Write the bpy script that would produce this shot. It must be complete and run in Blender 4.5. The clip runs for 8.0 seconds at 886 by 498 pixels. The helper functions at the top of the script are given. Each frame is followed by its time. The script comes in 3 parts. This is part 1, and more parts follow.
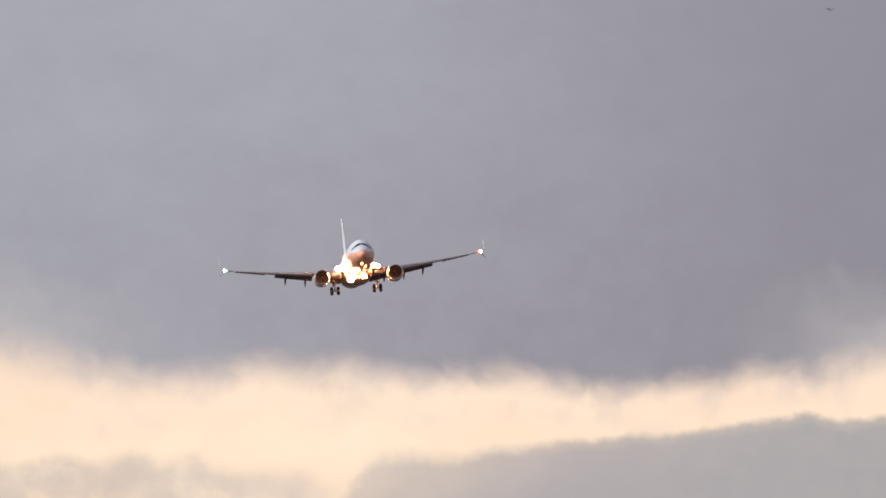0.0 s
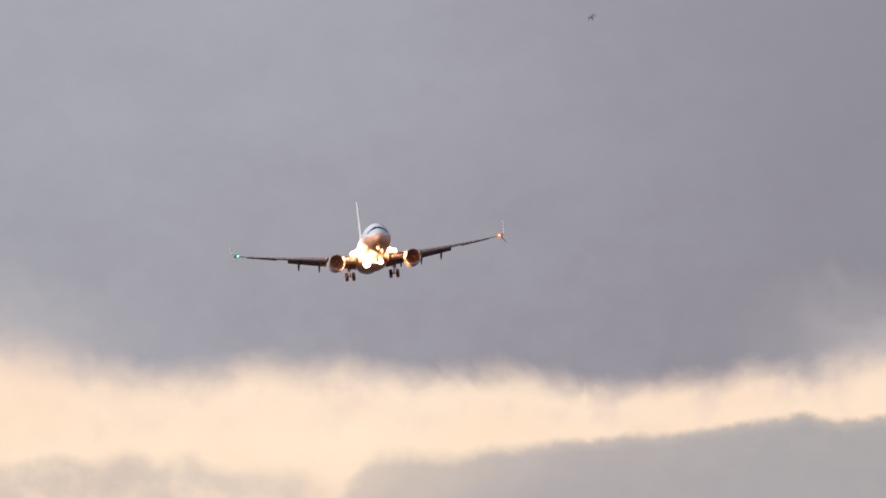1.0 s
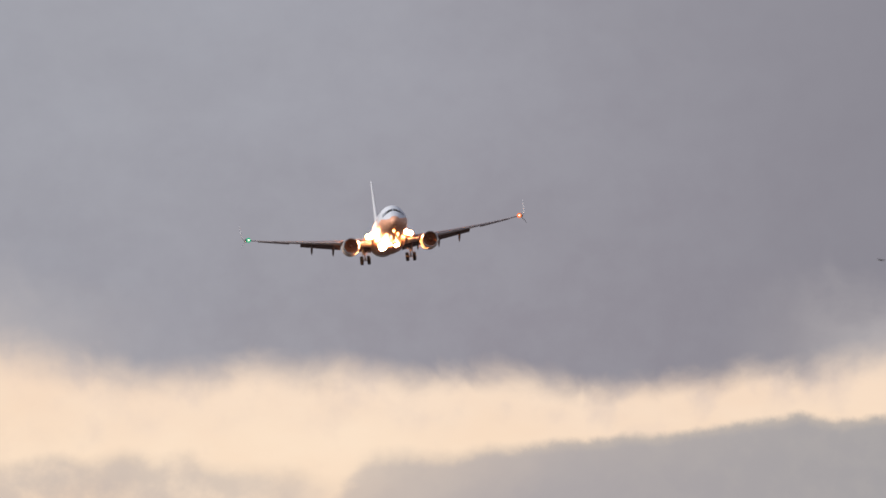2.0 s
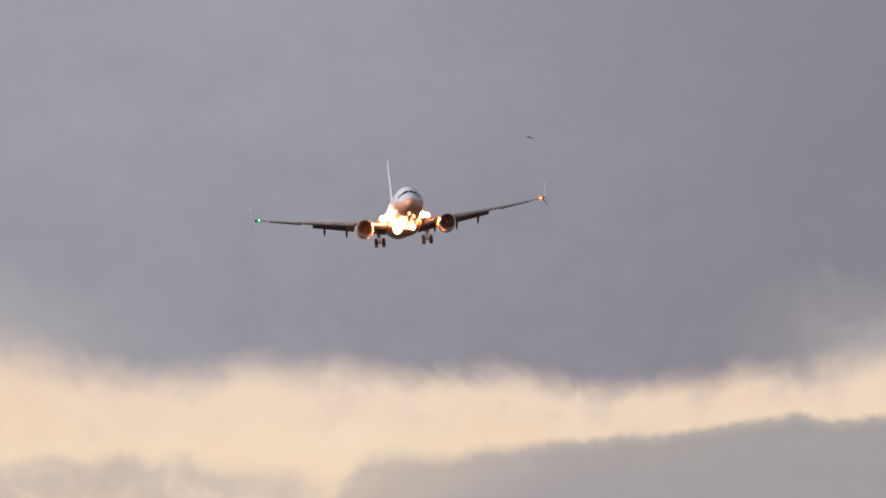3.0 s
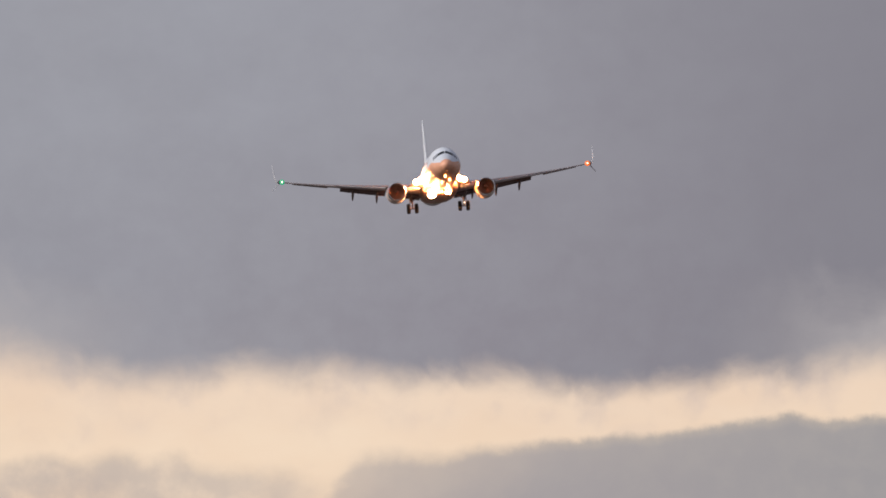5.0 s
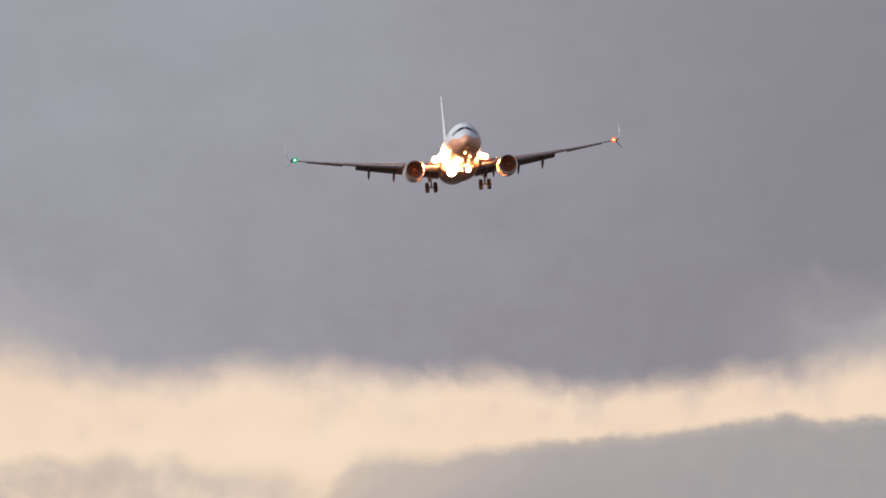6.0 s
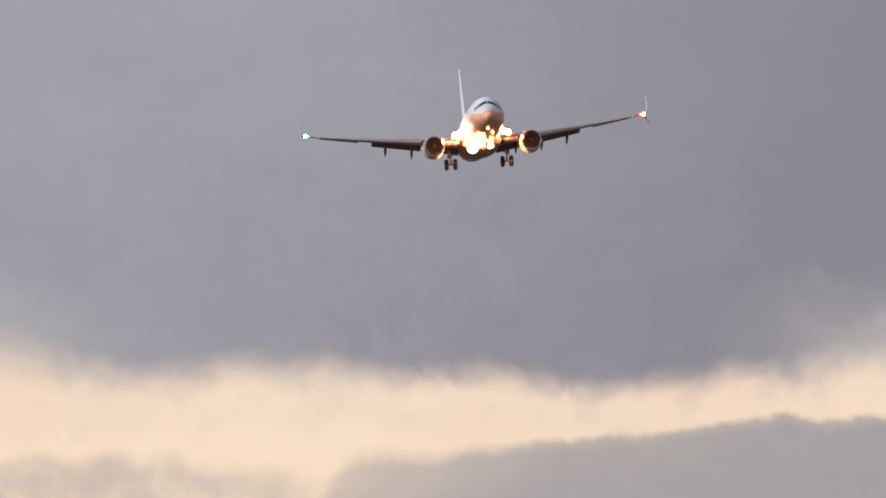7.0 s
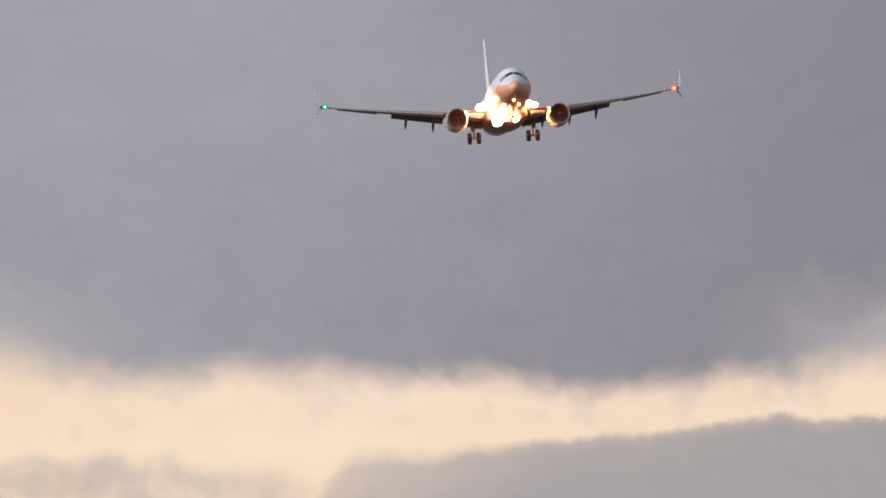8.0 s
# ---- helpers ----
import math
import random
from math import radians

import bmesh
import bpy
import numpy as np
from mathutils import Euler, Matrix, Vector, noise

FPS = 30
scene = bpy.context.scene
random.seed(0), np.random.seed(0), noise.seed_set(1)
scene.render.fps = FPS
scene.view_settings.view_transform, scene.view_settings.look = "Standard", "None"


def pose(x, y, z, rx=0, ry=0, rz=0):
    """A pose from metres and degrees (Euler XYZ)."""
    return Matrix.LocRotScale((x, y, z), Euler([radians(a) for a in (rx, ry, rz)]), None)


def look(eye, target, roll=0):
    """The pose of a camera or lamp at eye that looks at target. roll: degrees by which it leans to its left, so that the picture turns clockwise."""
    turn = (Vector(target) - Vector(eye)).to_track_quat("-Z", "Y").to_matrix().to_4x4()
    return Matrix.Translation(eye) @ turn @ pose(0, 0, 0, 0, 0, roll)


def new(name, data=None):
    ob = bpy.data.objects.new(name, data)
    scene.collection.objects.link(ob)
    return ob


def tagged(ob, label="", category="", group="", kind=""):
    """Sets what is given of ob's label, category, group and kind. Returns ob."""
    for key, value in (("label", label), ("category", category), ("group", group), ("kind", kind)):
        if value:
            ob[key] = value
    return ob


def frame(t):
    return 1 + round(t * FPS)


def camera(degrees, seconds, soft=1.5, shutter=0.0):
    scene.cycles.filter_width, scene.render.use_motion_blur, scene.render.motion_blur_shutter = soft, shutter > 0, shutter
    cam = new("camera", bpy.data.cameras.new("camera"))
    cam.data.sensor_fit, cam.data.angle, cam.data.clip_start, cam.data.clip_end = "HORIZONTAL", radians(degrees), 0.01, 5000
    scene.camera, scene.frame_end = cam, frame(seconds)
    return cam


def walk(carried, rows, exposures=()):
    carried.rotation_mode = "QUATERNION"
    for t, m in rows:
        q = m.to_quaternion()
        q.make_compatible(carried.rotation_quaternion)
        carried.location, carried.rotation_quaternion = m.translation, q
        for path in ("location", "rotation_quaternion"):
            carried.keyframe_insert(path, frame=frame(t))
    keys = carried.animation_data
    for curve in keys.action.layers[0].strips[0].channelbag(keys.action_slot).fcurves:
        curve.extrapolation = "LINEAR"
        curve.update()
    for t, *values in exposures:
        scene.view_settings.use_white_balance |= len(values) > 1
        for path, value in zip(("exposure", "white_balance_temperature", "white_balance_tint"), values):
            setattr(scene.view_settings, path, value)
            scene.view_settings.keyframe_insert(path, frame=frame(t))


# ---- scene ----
# ---- camera ----
EYE = (0.0, 0.0, 1.6)
TILT = 4.75
LENS = 3.308
cam = camera(LENS, 8.0, soft=1.7, shutter=0.4)
aim = (0.0, 1000.0, 1.6 + 1000.0 * math.tan(radians(TILT)))
walk(cam, [(0.0, look(EYE, aim)), (8.0, look(EYE, aim))],
     exposures=[(0.0, 0.22), (1.0, 0.19), (1.7, 0.14), (3.0, -0.02), (4.7, -0.03), (6.0, 0.03), (8.0, 0.07)])

# ---- world, sun ----
SUN_ELEVATION, SUN_AZIMUTH = 27.0, 250.0
world = bpy.data.worlds.new("overcast_evening")
scene.world = world
world.use_nodes = True
wn, wl = world.node_tree.nodes, world.node_tree.links
sky = wn.new("ShaderNodeTexSky")
sky.sky_type = 'NISHITA'
sky.sun_disc = False
sky.sun_elevation = radians(SUN_ELEVATION)
sky.sun_rotation = radians(SUN_AZIMUTH)
sky.dust_density = 3.0
wn["Background"].inputs["Strength"].default_value = 0.10
# broken cloud over the whole sky
wc, wt, wr, wm = (wn.new("ShaderNode" + k) for k in ("TexCoord", "TexNoise", "MapRange", "Mix"))
wt.inputs["Scale"].default_value, wt.inputs["Detail"].default_value = 3.0, 6.0
wl.new(wc.outputs["Generated"], wt.inputs["Vector"])
wl.new(wt.outputs["Fac"], wr.inputs["Value"])
for key, value in (("From Min", 0.35), ("From Max", 0.65), ("To Min", 0.45), ("To Max", 0.9)):
    wr.inputs[key].default_value = value
wm.data_type = 'RGBA'
wl.new(wr.outputs[0], wm.inputs[0])
wl.new(sky.outputs["Color"], wm.inputs[6])
wm.inputs[7].default_value = (3.3, 3.3, 3.8, 1)
wl.new(wm.outputs[2], wn["Background"].inputs["Color"])

sun = new("sun", bpy.data.lights.new("sun", 'SUN'))
sun.data.energy = 2.2
sun.data.angle = radians(14)
sun.data.color = (1.0, 0.95, 0.9)
sa, se = radians(SUN_AZIMUTH), radians(SUN_ELEVATION)
sun.matrix_world = look((math.sin(sa) * math.cos(se) * 300, math.cos(sa) * math.cos(se) * 300, math.sin(se) * 300), (0, 0, 0))


# ---- materials ----
class Graph:
    """A node tree with short calls for arithmetic."""

    def __init__(self, name):
        self.mat = bpy.data.materials.new(name)
        self.mat.use_nodes = True
        self.nodes, self.links = self.mat.node_tree.nodes, self.mat.node_tree.links
        self.bsdf = self.nodes["Principled BSDF"]
        self.out = self.nodes["Material Output"]

    def put(self, value, socket):
        if hasattr(value, "is_output"):
            self.links.new(value, socket)
        else:
            socket.default_value = value

    def math(self, op, a, b=0.0, c=0.0):
        n = self.nodes.new("ShaderNodeMath")
        n.operation = op
        for v, s in zip((a, b, c), n.inputs):
            self.put(v, s)
        return n.outputs[0]

    def step(self, v, lo, hi, a=0.0, b=1.0, kind='SMOOTHSTEP'):
        n = self.nodes.new("ShaderNodeMapRange")
        n.interpolation_type = kind
        for x, s in zip((v, lo, hi, a, b), ("Value", "From Min", "From Max", "To Min", "To Max")):
            self.put(x, n.inputs[s])
        return n.outputs[0]

    def mix(self, f, a, b, blend='MIX'):
        n = self.nodes.new("ShaderNodeMix")
        n.data_type, n.blend_type = 'RGBA', blend
        for x, k in ((f, 0), (a, 6), (b, 7)):
            if k and not hasattr(x, "is_output"):
                x = (*x, 1.0)
            self.put(x, n.inputs[k])
        return n.outputs[2]

    def noise(self, where, scale, detail=4.0, rough=0.55, distort=0.0):
        n = self.nodes.new("ShaderNodeTexNoise")
        self.put(where, n.inputs["Vector"])
        for k, v in (("Scale", scale), ("Detail", detail), ("Roughness", rough), ("Distortion", distort)):
            n.inputs[k].default_value = v
        return n.outputs["Fac"]

    def vector(self, x, y, z=0.0):
        n = self.nodes.new("ShaderNodeCombineXYZ")
        for v, s in zip((x, y, z), n.inputs):
            self.put(v, s)
        return n.outputs[0]

    def ramp(self, f, stops, how='B_SPLINE'):
        n = self.nodes.new("ShaderNodeValToRGB")
        n.color_ramp.interpolation = how
        e = n.color_ramp.elements
        while len(e) < len(stops):
            e.new(0.5)
        for k, (p, v) in zip(e, stops):
            k.position, k.color = p, (v, v, v, 1)
        self.put(f, n.inputs[0])
        return n.outputs[0]

    def coord(self, kind="Object"):
        return self.nodes.new("ShaderNodeTexCoord").outputs[kind]


def surface(name, colour, rough=0.5, metal=0.0, vary=0.12, grain=6.0, bump=0.0, coat=0.0, streak=(1, 1, 1)):
    """Paint, metal or rubber with stains at two scales and an uneven gloss."""
    g = Graph(name)
    sep = g.nodes.new("ShaderNodeMapping")
    g.put(g.coord(), sep.inputs["Vector"])
    sep.inputs["Scale"].default_value = streak
    where = sep.outputs[0]
    big, fine = g.noise(where, grain * 0.12, 3), g.noise(where, grain, 5)
    f = g.math('ADD', g.math('MULTIPLY', big, 0.6), g.math('MULTIPLY', fine, 0.4))
    f = g.step(f, 0.3, 0.7)
    lo = tuple(c * (1 - vary) for c in colour)
    hi = tuple(min(1, c * (1 + vary * 0.6)) for c in colour)
    g.put(g.mix(f, lo, hi), g.bsdf.inputs["Base Color"])
    g.put(g.step(fine, 0.2, 0.8, rough * 0.8, min(1, rough * 1.25)), g.bsdf.inputs["Roughness"])
    g.bsdf.inputs["Metallic"].default_value = metal
    g.bsdf.inputs["Coat Weight"].default_value = coat
    g.bsdf.inputs["Coat Roughness"].default_value = 0.4
    if bump:
        b = g.nodes.new("ShaderNodeBump")
        b.inputs["Strength"].default_value = bump
        b.inputs["Distance"].default_value = 0.01
        g.put(fine, b.inputs["Height"])
        g.put(b.outputs[0], g.bsdf.inputs["Normal"])
    return g.mat


def glow(name, colour, strength):
    """The lit filament and reflector of a lamp."""
    g = Graph(name)
    g.bsdf.inputs["Base Color"].default_value = (*(0.2 * c for c in colour), 1)
    g.bsdf.inputs["Roughness"].default_value = 0.2
    g.bsdf.inputs["Emission Color"].default_value = (*colour, 1)
    g.bsdf.inputs["Emission Strength"].default_value = strength
    return g.mat


def cloudy_sky():
    """Grey cloud over a cream gap in the west, with a low bank under it. Degrees of azimuth and elevation from the ground."""
    g = Graph("evening_cloud")
    sep = g.nodes.new("ShaderNodeSeparateXYZ")
    g.put(g.coord(), sep.inputs[0])
    x, y, z = sep.outputs
    az = g.math('MULTIPLY', g.math('ARCTAN2', x, y), 57.29578)
    flat = g.math('SQRT', g.math('ADD', g.math('MULTIPLY', x, x), g.math('MULTIPLY', y, y)))
    el = g.math('MULTIPLY', g.math('ARCTAN2', z, flat), 57.29578)
    u = g.step(az, -1.8, 1.8, kind='LINEAR')
    wide = g.vector(g.math('MULTIPLY', az, 0.55), el, 3.1)
    even = g.vector(az, el, 7.7)
    soft = g.math('SUBTRACT', g.noise(wide, 1.6, 5, 0.55), 0.5)
    bend = g.math('SUBTRACT', g.noise(g.vector(az, el, 21.0), 3.0, 3, 0.5), 0.5)
    bent = g.vector(g.math('ADD', az, g.math('MULTIPLY', bend, 0.25)), g.math('ADD', g.math('MULTIPLY', el, 1.15), g.math('MULTIPLY', soft, 0.3)), 7.7)
    puff = g.math('SUBTRACT', g.noise(bent, 4.2, 5, 0.5), 0.5)
    lump = g.math('SUBTRACT', g.noise(bent, 8.0, 4, 0.5), 0.5)

    # underside of the upper cloud
    base = g.step(g.ramp(u, UPPER_EDGE, 'CARDINAL'), 0, 1, 4.0, 4.6, 'LINEAR')
    away = g.step(g.math('ABSOLUTE', az), 1.9, 9.0)
    swell = g.math('SUBTRACT', g.noise(g.vector(g.math('MULTIPLY', az, 0.22), g.math('MULTIPLY', el, 0.3), 11.0), 1.0, 5, 0.55), 0.47)
    base = g.math('ADD', base, g.math('MULTIPLY', g.math('MULTIPLY', swell, away), 6.0))
    d = g.math('ADD', g.math('SUBTRACT', el, base), g.math('ADD', g.math('MULTIPLY', puff, 0.10), g.math('MULTIPLY', lump, 0.08)))
    fuzz = g.ramp(u, [(0.0, 0.15), (0.1, 0.12), (0.25, 0.10), (0.5, 0.085), (0.75, 0.075), (0.85, 0.08), (0.92, 0.10), (1.0, 0.12)], 'LINEAR')
    upper = g.step(d, g.math('MULTIPLY', fuzz, -1.0), fuzz)

    # top of the low bank
    top = g.step(g.ramp(u, LOWER_EDGE, 'CARDINAL'), 0, 1, 3.6, 4.4, 'LINEAR')
    crumb = g.math('SUBTRACT', g.noise(even, 24.0, 4, 0.6), 0.5)
    tuft = g.math('SUBTRACT', g.noise(even, 11.0, 5, 0.55), 0.5)
    top = g.math('ADD', top, g.math('MULTIPLY', g.math('MULTIPLY', swell, away), -4.0))
    dl = g.math('ADD', g.math('SUBTRACT', top, el), g.math('ADD', g.math('MULTIPLY', lump, 0.03), g.math('MULTIPLY', crumb, 0.028)))
    edge = g.ramp(u, [(0.0, 0.03), (0.3, 0.045), (0.45, 0.05), (0.56, 0.035), (0.61, 0.02), (1.0, 0.018)], 'LINEAR')
    low = g.step(dl, g.math('MULTIPLY', edge, -1.0), edge)
    left = g.ramp(u, [(0.0, 0.62), (0.2, 0.6), (0.25, 0.56), (0.33, 0.5), (0.36, 0.3), (0.385, 0.14), (1.0, 0.0)], 'LINEAR')
    deep = g.step(dl, 0.07, 0.17, 0.0, 0.3)
    rag = g.step(g.math('ADD', g.math('ADD', g.math('MULTIPLY', puff, 1.5), g.math('MULTIPLY', tuft, 1.3)), g.math('SUBTRACT', 0.62, deep)), -0.5, 0.95)
    corner = g.step(g.math('ADD', g.math('ADD', el, az), g.math('MULTIPLY', puff, 0.5)), 2.36, 2.12, 0.0, 0.55)
    torn = g.math('MAXIMUM', g.math('MULTIPLY', left, rag), corner)
    slant = g.math('ADD', g.math('SUBTRACT', u, g.math('MULTIPLY', g.math('SUBTRACT', el, 3.915), 0.17)), g.math('MULTIPLY', puff, 0.08))
    whole = g.ramp(slant, [(0.0, 0.0), (0.375, 0.0), (0.41, 0.62), (0.47, 0.74), (0.55, 0.9), (0.62, 1.0), (1.0, 1.0)], 'EASE')
    low = g.math('MULTIPLY', low, g.math('MAXIMUM', torn, whole))

    # colours
    cream = g.mix(g.step(soft, -0.18, 0.22), (0.868, 0.658, 0.488), (0.912, 0.728, 0.56))
    haze = g.step(puff, 0.02, 0.28, 0.0, 0.35)
    cream = g.mix(haze, cream, (0.70, 0.56, 0.47))
    # torn wisps that hang below the edge
    wisp = g.step(g.noise(g.vector(az, g.math('MULTIPLY', el, 0.8), 15.0), 6.0, 4, 0.5), 0.45, 0.75)
    wisp = g.math('MULTIPLY', wisp, g.step(d, -0.24, -0.03, 0.0, 0.45))
    cream = g.mix(g.step(d, -0.32, -0.05, 0.0, 0.25), cream, (0.80, 0.635, 0.54))
    cream = g.mix(wisp, cream, (0.56, 0.475, 0.455))
    height = g.step(el, 4.2, 5.75)
    grey = g.mix(height, (0.267, 0.243, 0.281), (0.316, 0.3095, 0.354))
    side = g.ramp(u, [(0.0, 1.0), (0.3, 0.66), (0.55, 0.25), (0.8, 0.0), (1.0, 0.0)], 'B_SPLINE')
    grey = g.mix(g.math('MULTIPLY', side, 0.42), grey, (0.405, 0.434, 0.482))
    grey = g.mix(g.step(soft, -0.25, 0.25, 0.0, 0.35), grey, (0.2405, 0.227, 0.257))
    mottle = g.noise(bent, 2.6, 6, 0.6)
    grey = g.mix(g.step(mottle, 0.3, 0.7, 0.0, 0.22), grey, (0.37, 0.37, 0.41))
    grey = g.mix(g.step(tuft, -0.2, 0.2, 0.0, 0.10), grey, (0.40, 0.41, 0.45))
    dim = g.ramp(u, [(0.0, 0.0), (0.5, 0.0), (0.8, 0.62), (1.0, 0.8)], 'B_SPLINE')
    grey = g.mix(dim, grey, (0.2265, 0.2185, 0.252))
    fringe = g.step(g.math('ADD', d, g.math('MULTIPLY', puff, 0.3)), 0.42, 0.0, 0.0, 1.0)
    ends = g.ramp(u, [(0.0, 0.8), (0.1, 0.45), (0.2, 0.12), (0.5, 0.0), (0.78, 0.0), (0.85, 0.25), (0.9, 0.6), (0.96, 0.85), (1.0, 0.9)], 'LINEAR')
    grey = g.mix(g.math('MULTIPLY', fringe, ends), grey, (0.455, 0.422, 0.425))
    bank = g.mix(g.step(dl, 0.0, 0.22), (0.436, 0.388, 0.374), (0.378, 0.345, 0.354))
    bank = g.mix(g.step(g.noise(wide, 4.0, 5, 0.6), 0.35, 0.7, 0.0, 0.5), bank, (0.402, 0.366, 0.368))
    bank = g.mix(g.ramp(u, [(0.0, 0.0), (0.6, 0.0), (0.85, 0.55), (1.0, 0.8)], 'LINEAR'), bank, (0.341, 0.326, 0.333))
    bank = g.mix(g.step(tuft, -0.15, 0.2, 0.0, 0.16), bank, (0.46, 0.42, 0.39))
    # light catches the crest of the bank
    bank = g.mix(g.step(dl, 0.05, -0.005, 0.0, 0.42), bank, (0.66, 0.54, 0.42))
    colour = g.mix(low, cream, bank)
    murk = g.step(g.math('ADD', el, g.math('MULTIPLY', g.noise(wide, 1.1, 6, 0.6), 1.2)), 4.15, 3.0)
    colour = g.mix(murk, colour, (0.40, 0.375, 0.37))
    colour = g.mix(upper, colour, grey)
    e = g.nodes.new("ShaderNodeEmission")
    g.put(colour, e.inputs["Color"])
    g.links.new(e.outputs[0], g.out.inputs["Surface"])
    return g.mat


def field():
    g = Graph("rough_grass")
    where = g.coord()
    f = g.step(g.noise(where, 0.02, 4), 0.35, 0.65)
    k = g.step(g.noise(where, 1.5, 6, 0.7), 0.3, 0.7)
    # brown tuned for the light this unseen ground bounces onto the undersides
    c = g.mix(f, (0.092, 0.070, 0.060), (0.145, 0.110, 0.094))
    g.put(g.mix(g.math('MULTIPLY', k, 0.5), c, (0.04, 0.031, 0.026)), g.bsdf.inputs["Base Color"])
    g.bsdf.inputs["Roughness"].default_value = 0.95
    return g.mat


# edges of the clouds: share of the azimuth from -1.8 to 1.8 degrees, share of the elevation range
UPPER_EDGE = [(0.0406, 0.627), (0.0699, 0.592), (0.0992, 0.551), (0.1285, 0.521), (0.1578, 0.485), (0.1812, 0.458),
              (0.1988, 0.457), (0.2164, 0.473), (0.2457, 0.487), (0.272, 0.499), (0.2896, 0.533), (0.3072, 0.544),
              (0.3248, 0.519), (0.3511, 0.5), (0.3746, 0.505), (0.398, 0.521), (0.4332, 0.512), (0.4654, 0.47),
              (0.4859, 0.477), (0.5211, 0.492), (0.5592, 0.483), (0.5856, 0.446), (0.6178, 0.418), (0.6617, 0.393),
              (0.691, 0.416), (0.7438, 0.44), (0.7819, 0.466), (0.8053, 0.51), (0.8463, 0.518), (0.8903, 0.555),
              (0.9594, 0.6)]
LOWER_EDGE = [(0.0406, 0.459), (0.0669, 0.475), (0.0845, 0.493), (0.1021, 0.491), (0.1226, 0.467), (0.1519, 0.499),
              (0.1783, 0.499), (0.1976, 0.478), (0.2134, 0.501), (0.2339, 0.496), (0.2468, 0.443), (0.275, 0.433),
              (0.3043, 0.43), (0.3453, 0.422), (0.3834, 0.38), (0.4068, 0.475), (0.4449, 0.504), (0.4918, 0.491),
              (0.5152, 0.499), (0.5387, 0.533), (0.5709, 0.536), (0.5944, 0.554), (0.6061, 0.565), (0.6617, 0.575),
              (0.691, 0.596), (0.7145, 0.594), (0.7731, 0.631), (0.8317, 0.67), (0.8522, 0.678), (0.8639, 0.699),
              (0.8991, 0.657), (0.943, 0.678)]

CLOUD = cloudy_sky()
GRASS = field()
WHITE = surface("white_aircraft_paint", (0.70, 0.74, 0.83), 0.42, vary=0.07, grain=3, coat=0.4, streak=(0.4, 1, 1.6))
# orange lamp glare, put into the base colour of nose and belly
BELLY_GLARE = surface("belly_glare_tint", (0.84, 0.42, 0.27), 0.5, vary=0.14, grain=3, coat=0.2, streak=(0.4, 1, 1.6))
WING_GREY = surface("wing_grey_paint", (0.26, 0.205, 0.215), 0.42, vary=0.16, grain=5, streak=(2.5, 0.6, 1))
TIP_GREY = surface("winglet_paint", (0.52, 0.53, 0.58), 0.45, vary=0.1)
# the tan puts orange lamp light into the fairings' base colour
FAIRING_TINTED = surface("lamp_tinted_fairing_paint", (0.50, 0.30, 0.21), 0.5, vary=0.2, grain=4, streak=(0.5, 1, 1))
SLAT = surface("slat_paint", (0.60, 0.575, 0.62), 0.5, 0.1, vary=0.12, grain=9)
# stained paint, plus a red-brown that stands in for warm lamp light
FLAP_TINTED = surface("lamp_tinted_flap_paint", (0.13, 0.078, 0.072), 0.5, vary=0.25, grain=7, streak=(2.5, 0.6, 1))
ALUMINIUM = surface("polished_aluminium", (0.82, 0.82, 0.83), 0.22, 1.0, vary=0.08, grain=9)
COWL = surface("cowl_paint", (0.60, 0.49, 0.44), 0.35, vary=0.1, grain=4, coat=0.3)
# copper tint of fan and liner stands in for glare in the intakes
TITANIUM_TINTED = surface("tinted_titanium", (0.55, 0.27, 0.16), 0.5, 0.25, vary=0.2)
LINER_TINTED = surface("tinted_inlet_liner", (0.60, 0.33, 0.21), 0.6, vary=0.15)
STRUT = surface("gear_steel_paint", (0.28, 0.20, 0.17), 0.45, 0.2, vary=0.2, grain=12)
# rubber lifted towards brown, with distance haze put into its colour
TYRE = surface("tyre_rubber", (0.045, 0.034, 0.030), 0.8, vary=0.25, grain=15, bump=0.3)
HUB = surface("wheel_hub", (0.35, 0.27, 0.23), 0.4, 0.7, vary=0.15)
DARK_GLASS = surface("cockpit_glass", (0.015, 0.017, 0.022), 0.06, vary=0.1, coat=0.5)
# paler base colour stands in for sky mirrored in the side panes
PALE_GLASS = surface("side_glass_painted_sky", (0.20, 0.23, 0.29), 0.08, vary=0.1, coat=0.6)
WINDOW_GLASS = surface("cabin_window_glass", (0.03, 0.034, 0.04), 0.1, vary=0.1)
SEAM = surface("door_seam", (0.25, 0.25, 0.27), 0.6)
RUBBER = surface("window_seal", (0.05, 0.05, 0.055), 0.6)
LAMP_BODY = surface("lamp_housing", (0.12, 0.12, 0.12), 0.4, 0.6)
FEATHER = surface("dark_feathers", (0.085, 0.082, 0.088), 0.75, vary=0.35, grain=60)
FEATHER_PALE = surface("grey_feathers", (0.13, 0.125, 0.125), 0.75, vary=0.3, grain=60)
BEAK = surface("horn_beak", (0.05, 0.04, 0.03), 0.4)
# orange and over-strong: their spill on the skin stands in for lens glare
LANDING_A = glow("landing_lamp_white", (1.0, 0.38, 0.14), 2200)
LANDING_B = glow("landing_lamp_dim", (1.0, 0.35, 0.12), 1000)
TAXI = glow("taxi_lamp_amber", (1.0, 0.42, 0.12), 45)
NAV_GREEN = glow("green_lamp", (0.0, 0.40, 0.20), 1.0)
NAV_RED = glow("red_lamp", (1.0, 0.20, 0.04), 1.0)
BULB = glow("bulb", (1.0, 0.90, 0.66), 3.0)
STROBE = glow("strobe_tube", (1.0, 0.97, 0.92), 220)


